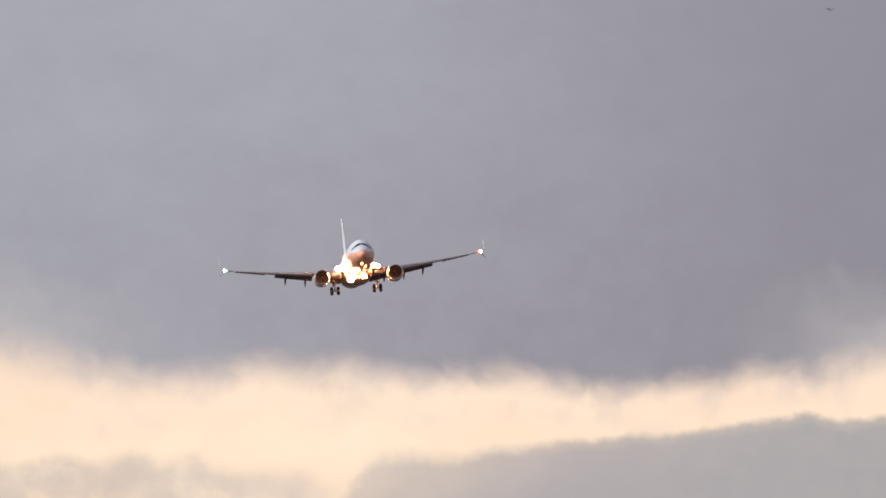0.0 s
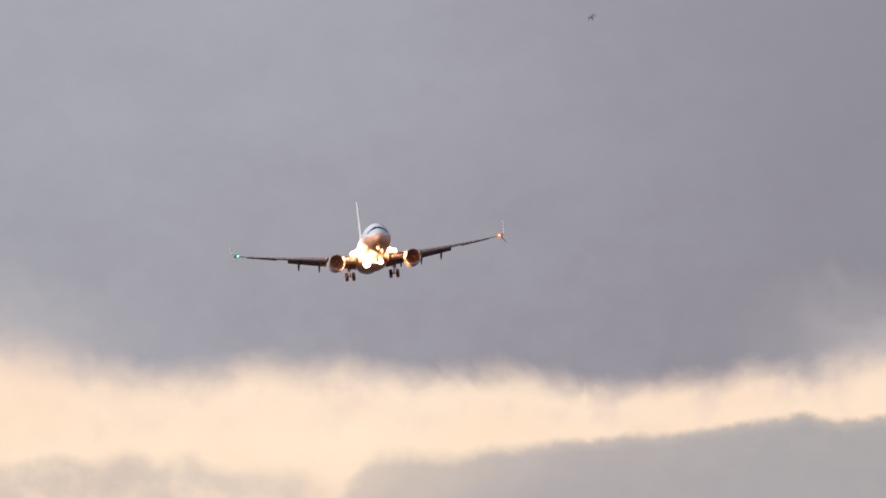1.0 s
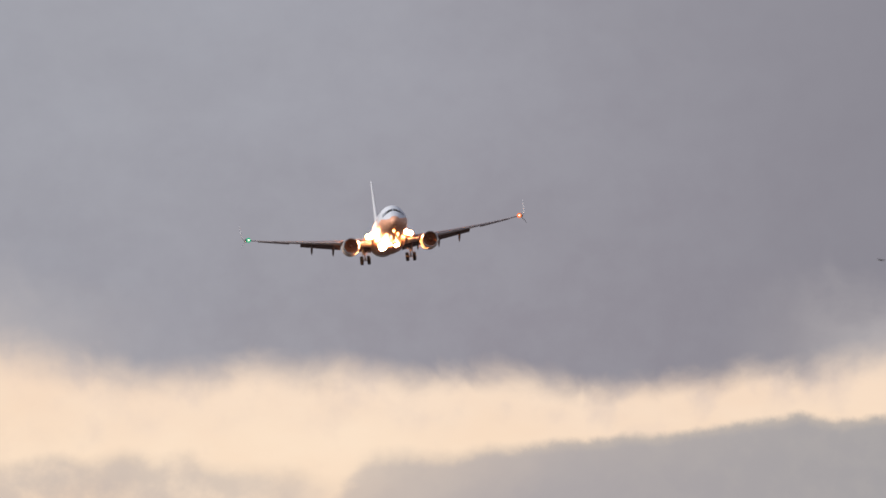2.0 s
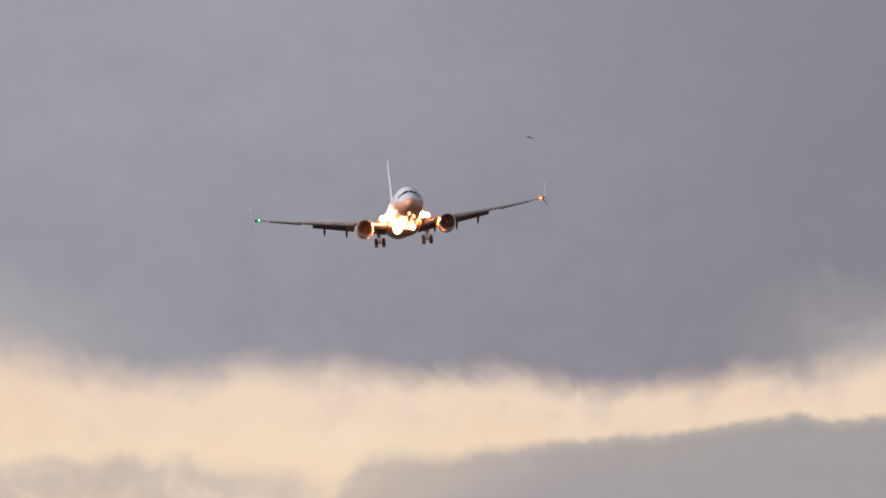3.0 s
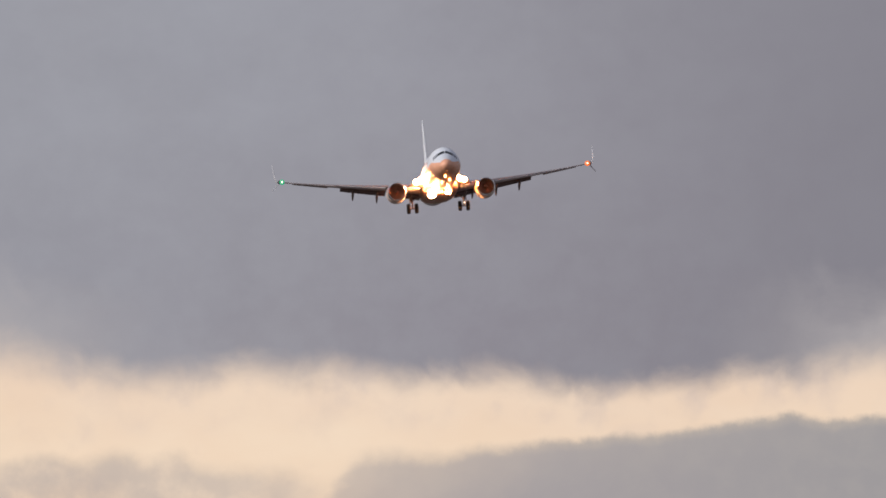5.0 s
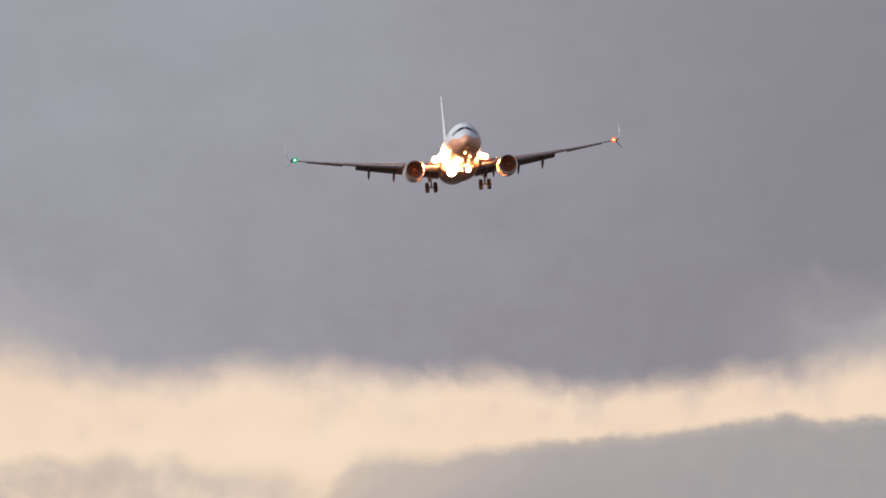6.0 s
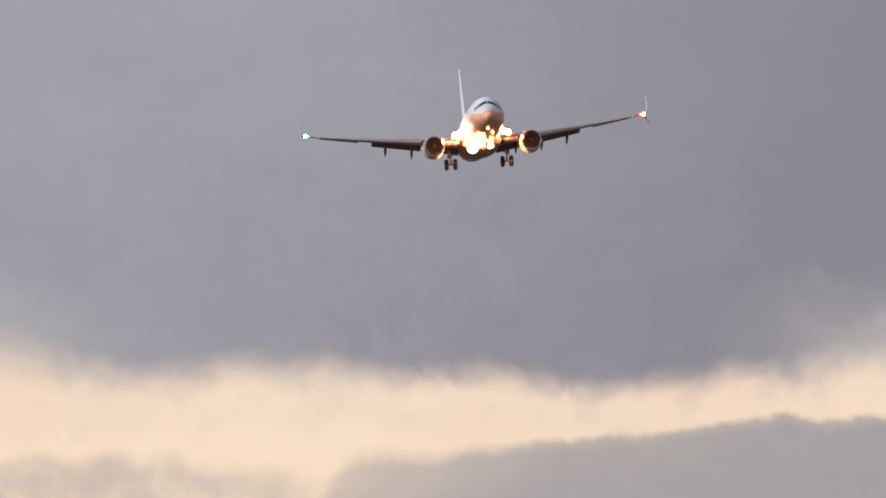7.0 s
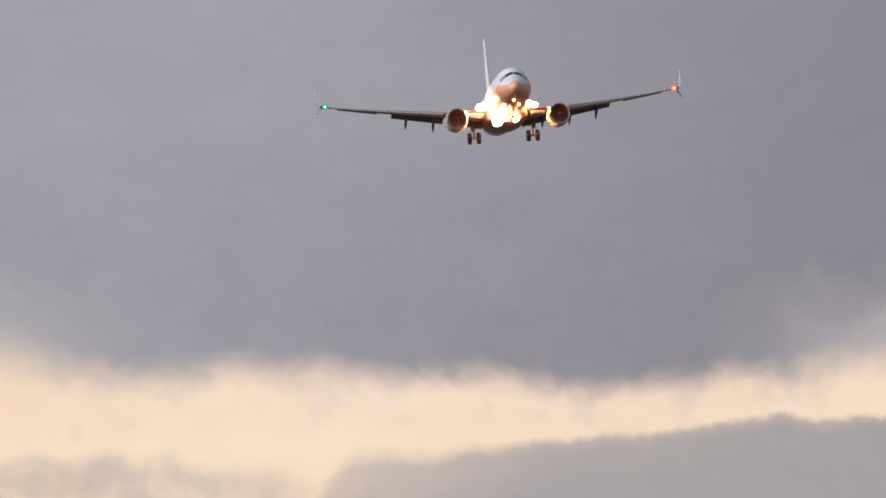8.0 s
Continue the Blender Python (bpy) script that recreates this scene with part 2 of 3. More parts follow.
# ---- mesh helpers ----
def part(name, bm, material, parent=None, label="", sharp=40):
    """Links a bmesh as one mesh object, under parent where one is given."""
    bmesh.ops.remove_doubles(bm, verts=bm.verts, dist=1e-5)
    bmesh.ops.recalc_face_normals(bm, faces=bm.faces)
    me = bpy.data.meshes.new(name)
    bm.to_mesh(me)
    bm.free()
    me.materials.append(material)
    me.shade_smooth()
    me.set_sharp_from_angle(angle=radians(sharp))
    ob = new(name, me)
    ob.parent = parent
    if label:
        tagged(ob, label)
    return ob


def again(ob, m, parent=None):
    """Another object on the same mesh, at the pose m."""
    o = new(ob.name.split(".")[0], ob.data)
    o.parent = parent or ob.parent
    o.matrix_basis = m
    if "label" in ob:
        o["label"] = ob["label"]
    return o


def loft(rings, bm=None, close=True, loop=False):
    """Skin over closed rings of equal count, with flat ends, or back to the first ring."""
    bm = bm or bmesh.new()
    rows = [[bm.verts.new(p) for p in r] for r in rings]
    n = len(rows[0])
    for a, b in zip(rows, rows[1:] + (rows[:1] if loop else [])):
        for i in range(n):
            bm.faces.new((a[i], a[(i + 1) % n], b[(i + 1) % n], b[i]))
    if close and not loop:
        bm.faces.new(rows[0])
        bm.faces.new(rows[-1])
    return bm


def tube(a, b, ra, rb=None, seg=12, bm=None):
    a, b = Vector(a), Vector(b)
    rb = ra if rb is None else rb
    w = (b - a).normalized()
    s = w.orthogonal().normalized()
    q = w.cross(s)
    ring = lambda c, r: [c + (s * math.cos(k * math.tau / seg) + q * math.sin(k * math.tau / seg)) * r for k in range(seg)]
    return loft([ring(a, ra), ring(b, rb)], bm)


def lathe(profile, centre=(0, 0, 0), axis='x', seg=40, bm=None, squash=1.0, loop=False):
    """Turns (along, radius) pairs about an axis through centre."""
    c = Vector(centre)
    rings = []
    for s, r in profile:
        ring = []
        for k in range(seg):
            a = k * math.tau / seg
            p, q = r * math.cos(a), r * math.sin(a) * squash
            ring.append(c + (Vector((s, p, q)) if axis == 'x' else Vector((p, s, q))))
        rings.append(ring)
    return loft(rings, bm, loop=loop)


def box(lo, hi, bevel=0.02, bm=None):
    bm = bm or bmesh.new()
    made = bmesh.ops.create_cube(bm, size=1.0)["verts"]
    for v in made:
        v.co = Vector([l + (c + 0.5) * (h - l) for l, h, c in zip(lo, hi, v.co)])
    if bevel:
        es = list({e for v in made for e in v.link_edges})
        bmesh.ops.bevel(bm, geom=es, offset=bevel, segments=2, affect='EDGES')
    return bm


def smooth_table(table, s):
    """Smooth value between the rows (s, values...) of a table."""
    for i, (a, b) in enumerate(zip(table, table[1:])):
        if s <= b[0] or i == len(table) - 2:
            t = max(0.0, min(1.0, (s - a[0]) / (b[0] - a[0])))
            before, after = table[max(i - 1, 0)], table[min(i + 2, len(table) - 1)]
            h = b[0] - a[0]
            out = []
            for k in range(1, len(a)):
                d = (b[k] - a[k]) / h
                d0 = (a[k] - before[k]) / (a[0] - before[0]) if i > 0 else d
                d1 = (after[k] - b[k]) / (after[0] - b[0]) if after is not b else d
                ma = 0 if d * d0 <= 0 else 2 * d * d0 / (d + d0)
                mb = 0 if d * d1 <= 0 else 2 * d * d1 / (d + d1)
                t2, t3 = t * t, t * t * t
                out.append((2 * t3 - 3 * t2 + 1) * a[k] + (t3 - 2 * t2 + t) * h * ma + (3 * t2 - 2 * t3) * b[k] + (t3 - t2) * h * mb)
            return out


FOIL = [(1.0, 0.0), (0.85, 0.16), (0.65, 0.36), (0.45, 0.50), (0.28, 0.52), (0.14, 0.43), (0.05, 0.27), (0.012, 0.13), (0.0, 0.0),
        (0.012, -0.11), (0.05, -0.21), (0.14, -0.32), (0.28, -0.40), (0.45, -0.38), (0.65, -0.24), (0.85, -0.09)]


def foil(front, chord, thick, tilt=0.0, span='y'):
    """A wing section: nose at front, running back along -x. tilt: nose up, degrees. span 'z' for an upright fin."""
    out = []
    for c, h in FOIL:
        dx, dz = -c * chord, h * thick * chord
        a = radians(tilt)
        rx, rz = dx * math.cos(a), dx * math.sin(a) + dz
        if span == 'y':
            out.append(Vector(front) + Vector((rx, 0, rz)))
        else:
            out.append(Vector(front) + Vector((dx, dz, 0)))
    return out


# ---- setting ----
def sky_backdrop():
    """A part of a great sphere round the place, behind everything."""
    bm = bmesh.new()
    rad, na, ne = 4700.0, 96, 40
    rows = []
    for j in range(ne + 1):
        e = radians(-0.4 + 34.0 * j / ne)
        rows.append([bm.verts.new((rad * math.sin(a) * math.cos(e), rad * math.cos(a) * math.cos(e), rad * math.sin(e)))
                     for a in [radians(-48 + 96 * i / na) for i in range(na + 1)]])
    for a, b in zip(rows, rows[1:]):
        for i in range(na):
            bm.faces.new((a[i], a[i + 1], b[i + 1], b[i]))
    ob = part("backdrop", bm, CLOUD)
    return tagged(ob, "evening sky with grey cloud over a cream gap", "sky", kind="structure")


def ground():
    bm = bmesh.new()
    bmesh.ops.create_circle(bm, cap_ends=True, segments=96, radius=4900)
    ob = part("ground", bm, GRASS)
    return tagged(ob, "flat rough grass field under the approach path", "ground", kind="structure")


backdrop = sky_backdrop()
ground()


# ---- airliner: x forward, y to its left, z up from the main wheels' ground line ----
NOSE = 19.6
BODY = [(0.0, 0.02, 2.86, 2.82), (0.03, 0.15, 2.98, 2.69), (0.1, 0.28, 3.10, 2.56), (0.22, 0.43, 3.23, 2.41), (0.4, 0.60, 3.37, 2.27), (0.9, 0.95, 3.68, 2.04), (1.5, 1.22, 3.98, 1.84),
        (2.1, 1.41, 4.42, 1.70), (2.7, 1.56, 4.86, 1.58), (3.5, 1.70, 5.14, 1.47), (4.6, 1.81, 5.30, 1.40), (6.2, 1.88, 5.38, 1.36),
        (25.0, 1.88, 5.38, 1.36), (28.0, 1.84, 5.38, 1.52), (31.0, 1.60, 5.35, 2.12), (34.0, 1.18, 5.25, 2.95), (36.5, 0.72, 5.08, 3.75),
        (38.2, 0.36, 4.86, 4.25), (39.0, 0.12, 4.66, 4.44)]


def hull(s, a, out=0.0):
    """A point of the fuselage skin, s metres behind the nose, a degrees to the left of the crown."""
    w, top, bottom = smooth_table(BODY, s)
    z0, h = (top + bottom) / 2, (top - bottom) / 2
    # the crown narrows over the cockpit
    w *= 1 - 0.13 * max(0.0, math.cos(radians(a))) * max(0.0, min(1.0, (9.0 - s) / 5.0))
    n = Vector((0, math.sin(radians(a)) * (w + out), math.cos(radians(a)) * (h + out)))
    return Vector((NOSE - s, 0, z0)) + n


def patch(s0, s1, a0, a1, out, nu=6, nv=6, slant=0.0, a2=None, a3=None, depth=0.03):
    """A curved plate on the skin, with thickness; a2, a3 are its angles at the rear end where they differ."""
    a2, a3 = a0 if a2 is None else a2, a1 if a3 is None else a3
    bm = bmesh.new()
    grid = lambda off: [[bm.verts.new(hull(s0 + (s1 - s0) * i / nu + slant * j / nv,
                        (a0 + (a1 - a0) * j / nv) * (1 - i / nu) + (a2 + (a3 - a2) * j / nv) * i / nu, off)) for j in range(nv + 1)] for i in range(nu + 1)]
    hi, lo = grid(out), grid(out - depth)
    for i in range(nu):
        for j in range(nv):
            bm.faces.new((hi[i][j], hi[i + 1][j], hi[i + 1][j + 1], hi[i][j + 1]))
            bm.faces.new((lo[i][j], lo[i][j + 1], lo[i + 1][j + 1], lo[i + 1][j]))
    rim = [(i, 0) for i in range(nu)] + [(nu, j) for j in range(nv)] + [(i, nv) for i in range(nu, 0, -1)] + [(0, j) for j in range(nv, 0, -1)]
    for (i, j), (k, l) in zip(rim, rim[1:] + rim[:1]):
        bm.faces.new((hi[i][j], lo[i][j], lo[k][l], hi[k][l]))
    return bm


def wing_le(y):
    return 6.2 - (y - 1.88) * 0.62 if y < 5 else 4.27 - (y - 5) * 0.52


def wing_te(y):
    return -1.0 if y < 5.6 else -1.0 - (y - 5.6) * 0.235


def wing_z(y):
    return 2.15 + (y - 1.88) * 0.105 + 0.72 * (max(0, y - 1.88) / 15.2) ** 2


def wing_tilt(y):
    return 1.6 - 5.8 * max(0, y - 1.88) / 15.2


def wing_ring(y, side, a=0.0, b=1.0, thick=None, drop=(0, 0, 0), turn=None):
    """The part of the wing's section from share a to b of its chord, dropped and turned where it is extended."""
    le, c = wing_le(y), wing_le(y) - wing_te(y)
    th = (0.135 - 0.065 * min(1, (y - 1.6) / 12)) if thick is None else thick
    if turn is None:
        ring = foil((le, y, wing_z(y)), c, th, wing_tilt(y))
    else:
        cc = (b - a) * c
        front = (le - a * c + drop[0], y, wing_z(y) - math.sin(radians(wing_tilt(y))) * a * c + drop[2])
        ring = foil(front, cc, th, turn)
    return [Vector((p.x, p.y * side, p.z)) for p in ring]


def wing(plane, side):
    w = part("wing", loft([wing_ring(y, side) for y in (1.5, 2.4, 3.6, 5.0, 5.6, 7.2, 9.0, 10.7, 12.5, 14.5, 16.2, 17.1)]), WING_GREY, plane,
             "grey swept wing with slats and flaps extended")
    # slats along the leading edge
    for y0, y1 in ((2.3, 3.75), (5.95, 8.5), (8.55, 11.1), (11.15, 13.75), (13.8, 16.4)):
        rings = []
        for k in range(4):
            y = y0 + (y1 - y0) * k / 3
            c = wing_le(y) - wing_te(y)
            lower = 1.0 - 0.055 * max(0, y - 5)
            rings.append(wing_ring(y, side, 0, 0.16, 0.12 + 0.12 * lower, (0.05 * c * lower, 0, -0.03 * c * lower), 4 + 10 * lower))
        part("slat", loft(rings), SLAT, w, "pale grey slat")
    # two-piece flaps
    for y0, y1 in ((1.95, 4.35), (5.75, 10.65)):
        for a, b, drop, turn, thick in ((0.70, 0.93, (-0.03, 0, -0.012), 13, 0.17), (0.88, 1.03, (-0.055, 0, -0.035), 24, 0.15)):
            rings = []
            for k in range(4):
                y = y0 + (y1 - y0) * k / 3
                c = min(wing_le(y) - wing_te(y), 5.2)
                a2 = a + (0.05 if y < 5 else 0)
                rings.append(wing_ring(y, side, a2, b + (a2 - a) * 0.4, thick, tuple(d * c for d in drop), turn))
            part("flap", loft(rings), FLAP_TINTED, w, "lowered flap")
    # aileron
    rings = []
    for y in (12.0, 14.0, 15.8):
        c = wing_le(y) - wing_te(y)
        rings.append(wing_ring(y, side, 0.76, 1.01, 0.12, (0, 0, -0.012 * c), 3))
    part("aileron", loft(rings), WING_GREY, w)
    # flap track fairings
    for y, size in ((3.95, 0.85), (6.65, 1.0), (9.28, 0.9)):
        x0, z0 = wing_te(y) + 2.0, wing_z(y) - 0.28
        rings = []
        for s, r, dz in ((0, 0.02, 0.05), (0.3, 0.10, 0.0), (0.9, 0.16, -0.06), (1.7, 0.18, -0.16), (2.4, 0.17, -0.42), (3.0, 0.11, -0.72), (3.35, 0.02, -0.92)):
            rings.append([Vector((x0 - s * size, side * y + r * 0.8 * math.cos(k * math.tau / 14), z0 + dz * size + r * 1.4 * math.sin(k * math.tau / 14))) for k in range(14)])
        part("flap_track_fairing", loft(rings), FLAP_TINTED, w)
    # split winglet
    rings = []
    for t in range(9):
        k = t / 8
        y = 17.1 + 0.62 * math.sin(min(1, k * 3) * math.pi / 2) ** 1.0 + 0.14 * k
        z = 4.50 + 0.25 * min(1, k * 3) ** 2 + 2.25 * max(0, k - 0.12) ** 1.05
        lean = math.pi / 2 * min(1, k * 3) * 0.95
        x = wing_le(17.1) - 0.15 - 2.3 * k ** 1.15
        c = 1.55 - 1.1 * k
        rings.append([Vector((p.x, side * p.y, p.z)) for p in foil_leaning((x, y, z), c, 0.085, lean)])
    part("winglet", loft(rings), TIP_GREY, w, "pale grey split winglet")
    rings = []
    for t in range(6):
        k = t / 5
        rings.append([Vector((p.x, side * p.y, p.z)) for p in foil_leaning((wing_le(17.1) - 0.5 - 1.0 * k, 17.3 + 0.72 * k, 4.48 - 0.78 * k), 0.95 - 0.6 * k, 0.08, -0.8)])
    part("winglet_lower_blade", loft(rings), TIP_GREY, w)
    return w


def foil_cut(front, chord, thick, c0, c1):
    """The stretch from share c0 to c1 of an upright section, with blunt ends where it is cut."""
    half = sorted((c, h) for c, h in FOIL if h >= 0)
    out = []
    marks = [c0 + (c1 - c0) * k / 7 for k in range(8)]
    for c in marks:
        h = next((a[1] + (b[1] - a[1]) * (c - a[0]) / (b[0] - a[0]) for a, b in zip(half, half[1:]) if a[0] <= c <= b[0] + 1e-9), 0.0)
        out.append((c, max(h, 0.004) * thick * chord))
    return [Vector(front) + Vector((-c * chord, h, 0)) for c, h in out] + [Vector(front) + Vector((-c * chord, -h, 0)) for c, h in reversed(out)]


def foil_leaning(front, chord, thick, lean):
    """A section whose thickness runs along the normal of a blade that leans up by lean radians."""
    out = []
    for c, h in FOIL:
        d = h * thick * chord
        out.append(Vector(front) + Vector((-c * chord, -math.sin(lean) * d, math.cos(lean) * d)))
    return out


def engine(plane, side):
    y, z = 4.93 * side, 1.52
    at = (0, y, z)
    cowl = part("nacelle", lathe([(7.86, 1.0), (7.5, 1.05), (6.8, 1.09), (5.9, 1.10), (5.0, 1.06), (4.3, 0.97), (3.95, 0.89), (3.95, 0.84), (4.6, 0.86), (6.5, 0.86), (7.5, 0.86)], at, seg=48, loop=True), COWL, plane,
                "pale rounded engine nacelle")
    part("intake_lip", lathe([(7.52, 1.053), (7.80, 1.02), (7.93, 0.985), (8.0, 0.94), (8.0, 0.915), (7.93, 0.885), (7.78, 0.865), (7.5, 0.855), (7.5, 0.9)], at, seg=48, loop=True), ALUMINIUM, cowl, "polished metal intake lip")
    part("inlet_duct", lathe([(7.78, 0.860), (7.4, 0.845), (7.15, 0.835), (6.95, 0.83), (6.9, 0.83), (6.9, 0.05), (6.85, 0.05), (6.85, 0.87), (7.78, 0.868)], at, seg=48, loop=True), LINER_TINTED, cowl)
    part("spinner", lathe([(7.55, 0.01), (7.48, 0.07), (7.35, 0.15), (7.15, 0.23), (7.0, 0.26), (6.95, 0.26)], at, seg=24), TITANIUM_TINTED, cowl)
    # one fan blade, then the rest on its mesh
    rings = []
    for r, tw, c in ((0.2, 25, 0.20), (0.45, 42, 0.26), (0.65, 52, 0.29), (0.81, 60, 0.30)):
        a = radians(tw)
        ring = []
        for cx, h in ((-0.5, 0), (0, 0.035), (0.5, 0), (0, -0.035)):
            u, v = cx * c, h * c * 2
            ring.append(Vector((7.12 + u * math.cos(a) + v * math.sin(a), u * math.sin(a) - v * math.cos(a), r)))
        rings.append(ring)
    blade = part("fan_blade", loft(rings), TITANIUM_TINTED, cowl)
    spots = [Matrix.Translation((0, y, z)) @ Matrix.Rotation(k * math.tau / 18, 4, 'X') for k in range(18)]
    blade.matrix_basis = spots[0]
    for m in spots[1:]:
        again(blade, m)
    part("exhaust_nozzle", lathe([(4.6, 0.60), (4.0, 0.58), (3.4, 0.48), (3.1, 0.42), (3.1, 0.38), (4.5, 0.40)], at, seg=32, loop=True), TITANIUM_TINTED, cowl)
    part("exhaust_plug", lathe([(4.2, 0.3), (3.1, 0.27), (2.7, 0.15), (2.45, 0.02)], at, seg=24), TITANIUM_TINTED, cowl)
    # pylon from cowl to wing
    rings = []
    for zz, x0, x1, w in ((z + 0.75, 6.6, 2.2, 0.17), (z + 1.0, 6.1, 1.6, 0.19), (wing_z(4.9) - 0.12, 4.9, 0.8, 0.17), (wing_z(4.9) + 0.05, 4.35, 0.8, 0.12)):
        rings.append([Vector((x0, y, zz)), Vector((x0 - 0.25, y + w, zz)), Vector(((x0 + x1) / 2, y + w * 1.1, zz)), Vector((x1, y, zz)), Vector(((x0 + x1) / 2, y - w * 1.1, zz)), Vector((x0 - 0.25, y - w, zz))])
    part("pylon", loft(rings), COWL, cowl)
    # strake on the inner side of the cowl
    bm = loft([[Vector((6.9, y - side * 0.80, z + 0.70)), Vector((5.7, y - side * 0.80, z + 0.70)), Vector((5.7, y - side * 0.83, z + 0.67)), Vector((6.9, y - side * 0.83, z + 0.67))],
               [Vector((6.0, y - side * 1.02, z + 0.93)), Vector((5.7, y - side * 1.02, z + 0.93)), Vector((5.7, y - side * 1.04, z + 0.91)), Vector((6.0, y - side * 1.04, z + 0.91))]])
    part("strake", bm, COWL, cowl)


def wheel(gear, at, r, w, name="wheel"):
    part(name, lathe([(-w / 2, r * 0.55), (-w / 2, r * 0.80), (-w * 0.42, r * 0.93), (-w * 0.22, r * 0.995), (-w * 0.08, r), (-w * 0.07, r * 0.985), (w * 0.07, r * 0.985), (w * 0.08, r), (w * 0.22, r * 0.995),
                            (w * 0.42, r * 0.93), (w / 2, r * 0.80), (w / 2, r * 0.55)], at, 'y', 32), TYRE, gear, "black tyre")
    part("hub", lathe([(-w * 0.42, 0.05), (-w * 0.44, r * 0.3), (-w * 0.38, r * 0.56), (w * 0.38, r * 0.56), (w * 0.44, r * 0.3), (w * 0.42, 0.05)], at, 'y', 24), HUB, gear)


def main_gear(plane, side):
    y, z = 2.86 * side, 0.37
    leg = part("main_gear", tube((0.15, y + 0.35 * side, 2.15), (0.2, y, 1.05), 0.15, 0.14, 16), STRUT, plane, "lowered main gear leg with two wheels")
    part("oleo", tube((0.2, y, 1.08), (0.2, y, 0.30), 0.095, 0.095, 14), ALUMINIUM, leg)
    part("axle", tube((0.2, y - 0.5, z), (0.2, y + 0.5, z), 0.085, None, 12), STRUT, leg)
    part("side_brace", tube((0.18, y, 1.25), (0.3, y - 1.15 * side, 1.75), 0.06, None, 10), STRUT, leg)
    part("drag_brace", tube((0.2, y, 1.2), (1.15, y + 0.25 * side, 2.1), 0.06, None, 10), STRUT, leg)
    bm = tube((0.36, y, 1.05), (0.46, y, 0.72), 0.035, None, 8)
    tube((0.46, y, 0.72), (0.32, y, 0.42), 0.035, None, 8, bm)
    part("torque_link", bm, STRUT, leg)
    part("leg_door", box((-0.22, y + side * 0.26 - 0.02, 0.95), (0.62, y + side * 0.26 + 0.02, 2.0), 0.015), FLAP_TINTED, leg)
    for dy in (-0.44, 0.44):
        wheel(leg, (0.2, y + dy, z), 0.565, 0.40)


def nose_gear(plane):
    x = 15.5
    leg = part("nose_gear", tube((x - 0.1, 0, 1.75), (x, 0, 0.95), 0.10, 0.10, 14), STRUT, plane, "lowered nose gear leg with twin wheels")
    part("oleo", tube((x, 0, 1.0), (x, 0, 0.30), 0.065, None, 12), ALUMINIUM, leg)
    part("axle", tube((x, -0.28, 0.34), (x, 0.28, 0.34), 0.05, None, 10), STRUT, leg)
    part("drag_brace", tube((x, 0, 1.05), (x + 0.9, 0, 1.6), 0.05, None, 10), STRUT, leg)
    for dy in (-0.21, 0.21):
        wheel(leg, (x, dy, 0.34), 0.34, 0.20)
    for side in (-1, 1):
        part("gear_door", box((x - 0.7, side * 0.42 - 0.015, 1.0), (x + 1.3, side * 0.42 + 0.015, 1.62), 0.012), WHITE, leg)
    # taxi lamps placed to fit the camera's view, on added brackets, one ahead of the gear and one beside its door
    for at, r in (((18.0, -0.16, 1.74), 0.095), ((16.65, 0.41, 1.48), 0.10)):
        lamp(plane, at, r, TAXI, "taxi_lamp", "small amber taxi lamp under the nose")
        part("lamp_bracket", tube((at[0] - 0.1, at[1], at[2]), (at[0] - 0.14, at[1], at[2] + 0.2), 0.025, 0.03, 8), LAMP_BODY, plane)


def lamp(plane, at, r, material, name, label, deep=0.14):
    """A round lamp looking forward: a bulging lens in a metal ring, its side spill standing in for glare."""
    x, y, z = at
    body = part(name, lathe([(-r * 0.42, r * 0.86), (-r * 0.38, r * 0.96), (-r * 0.48, r * 1.0), (-r * 0.48 - deep, r * 0.72), (-r * 0.48 - deep, 0.02)], at, seg=24), LAMP_BODY, plane, label)
    part("lens", lathe([(-r * 0.42, r * 0.90), (-r * 0.2, r * 0.98), (0.0, r), (r * 0.35, r * 0.94), (r * 0.62, r * 0.76), (r * 0.82, r * 0.5), (r * 0.92, 0.2 * r), (r * 0.93, 0.005)], at, seg=24), material, body, "lit lens")
    return body


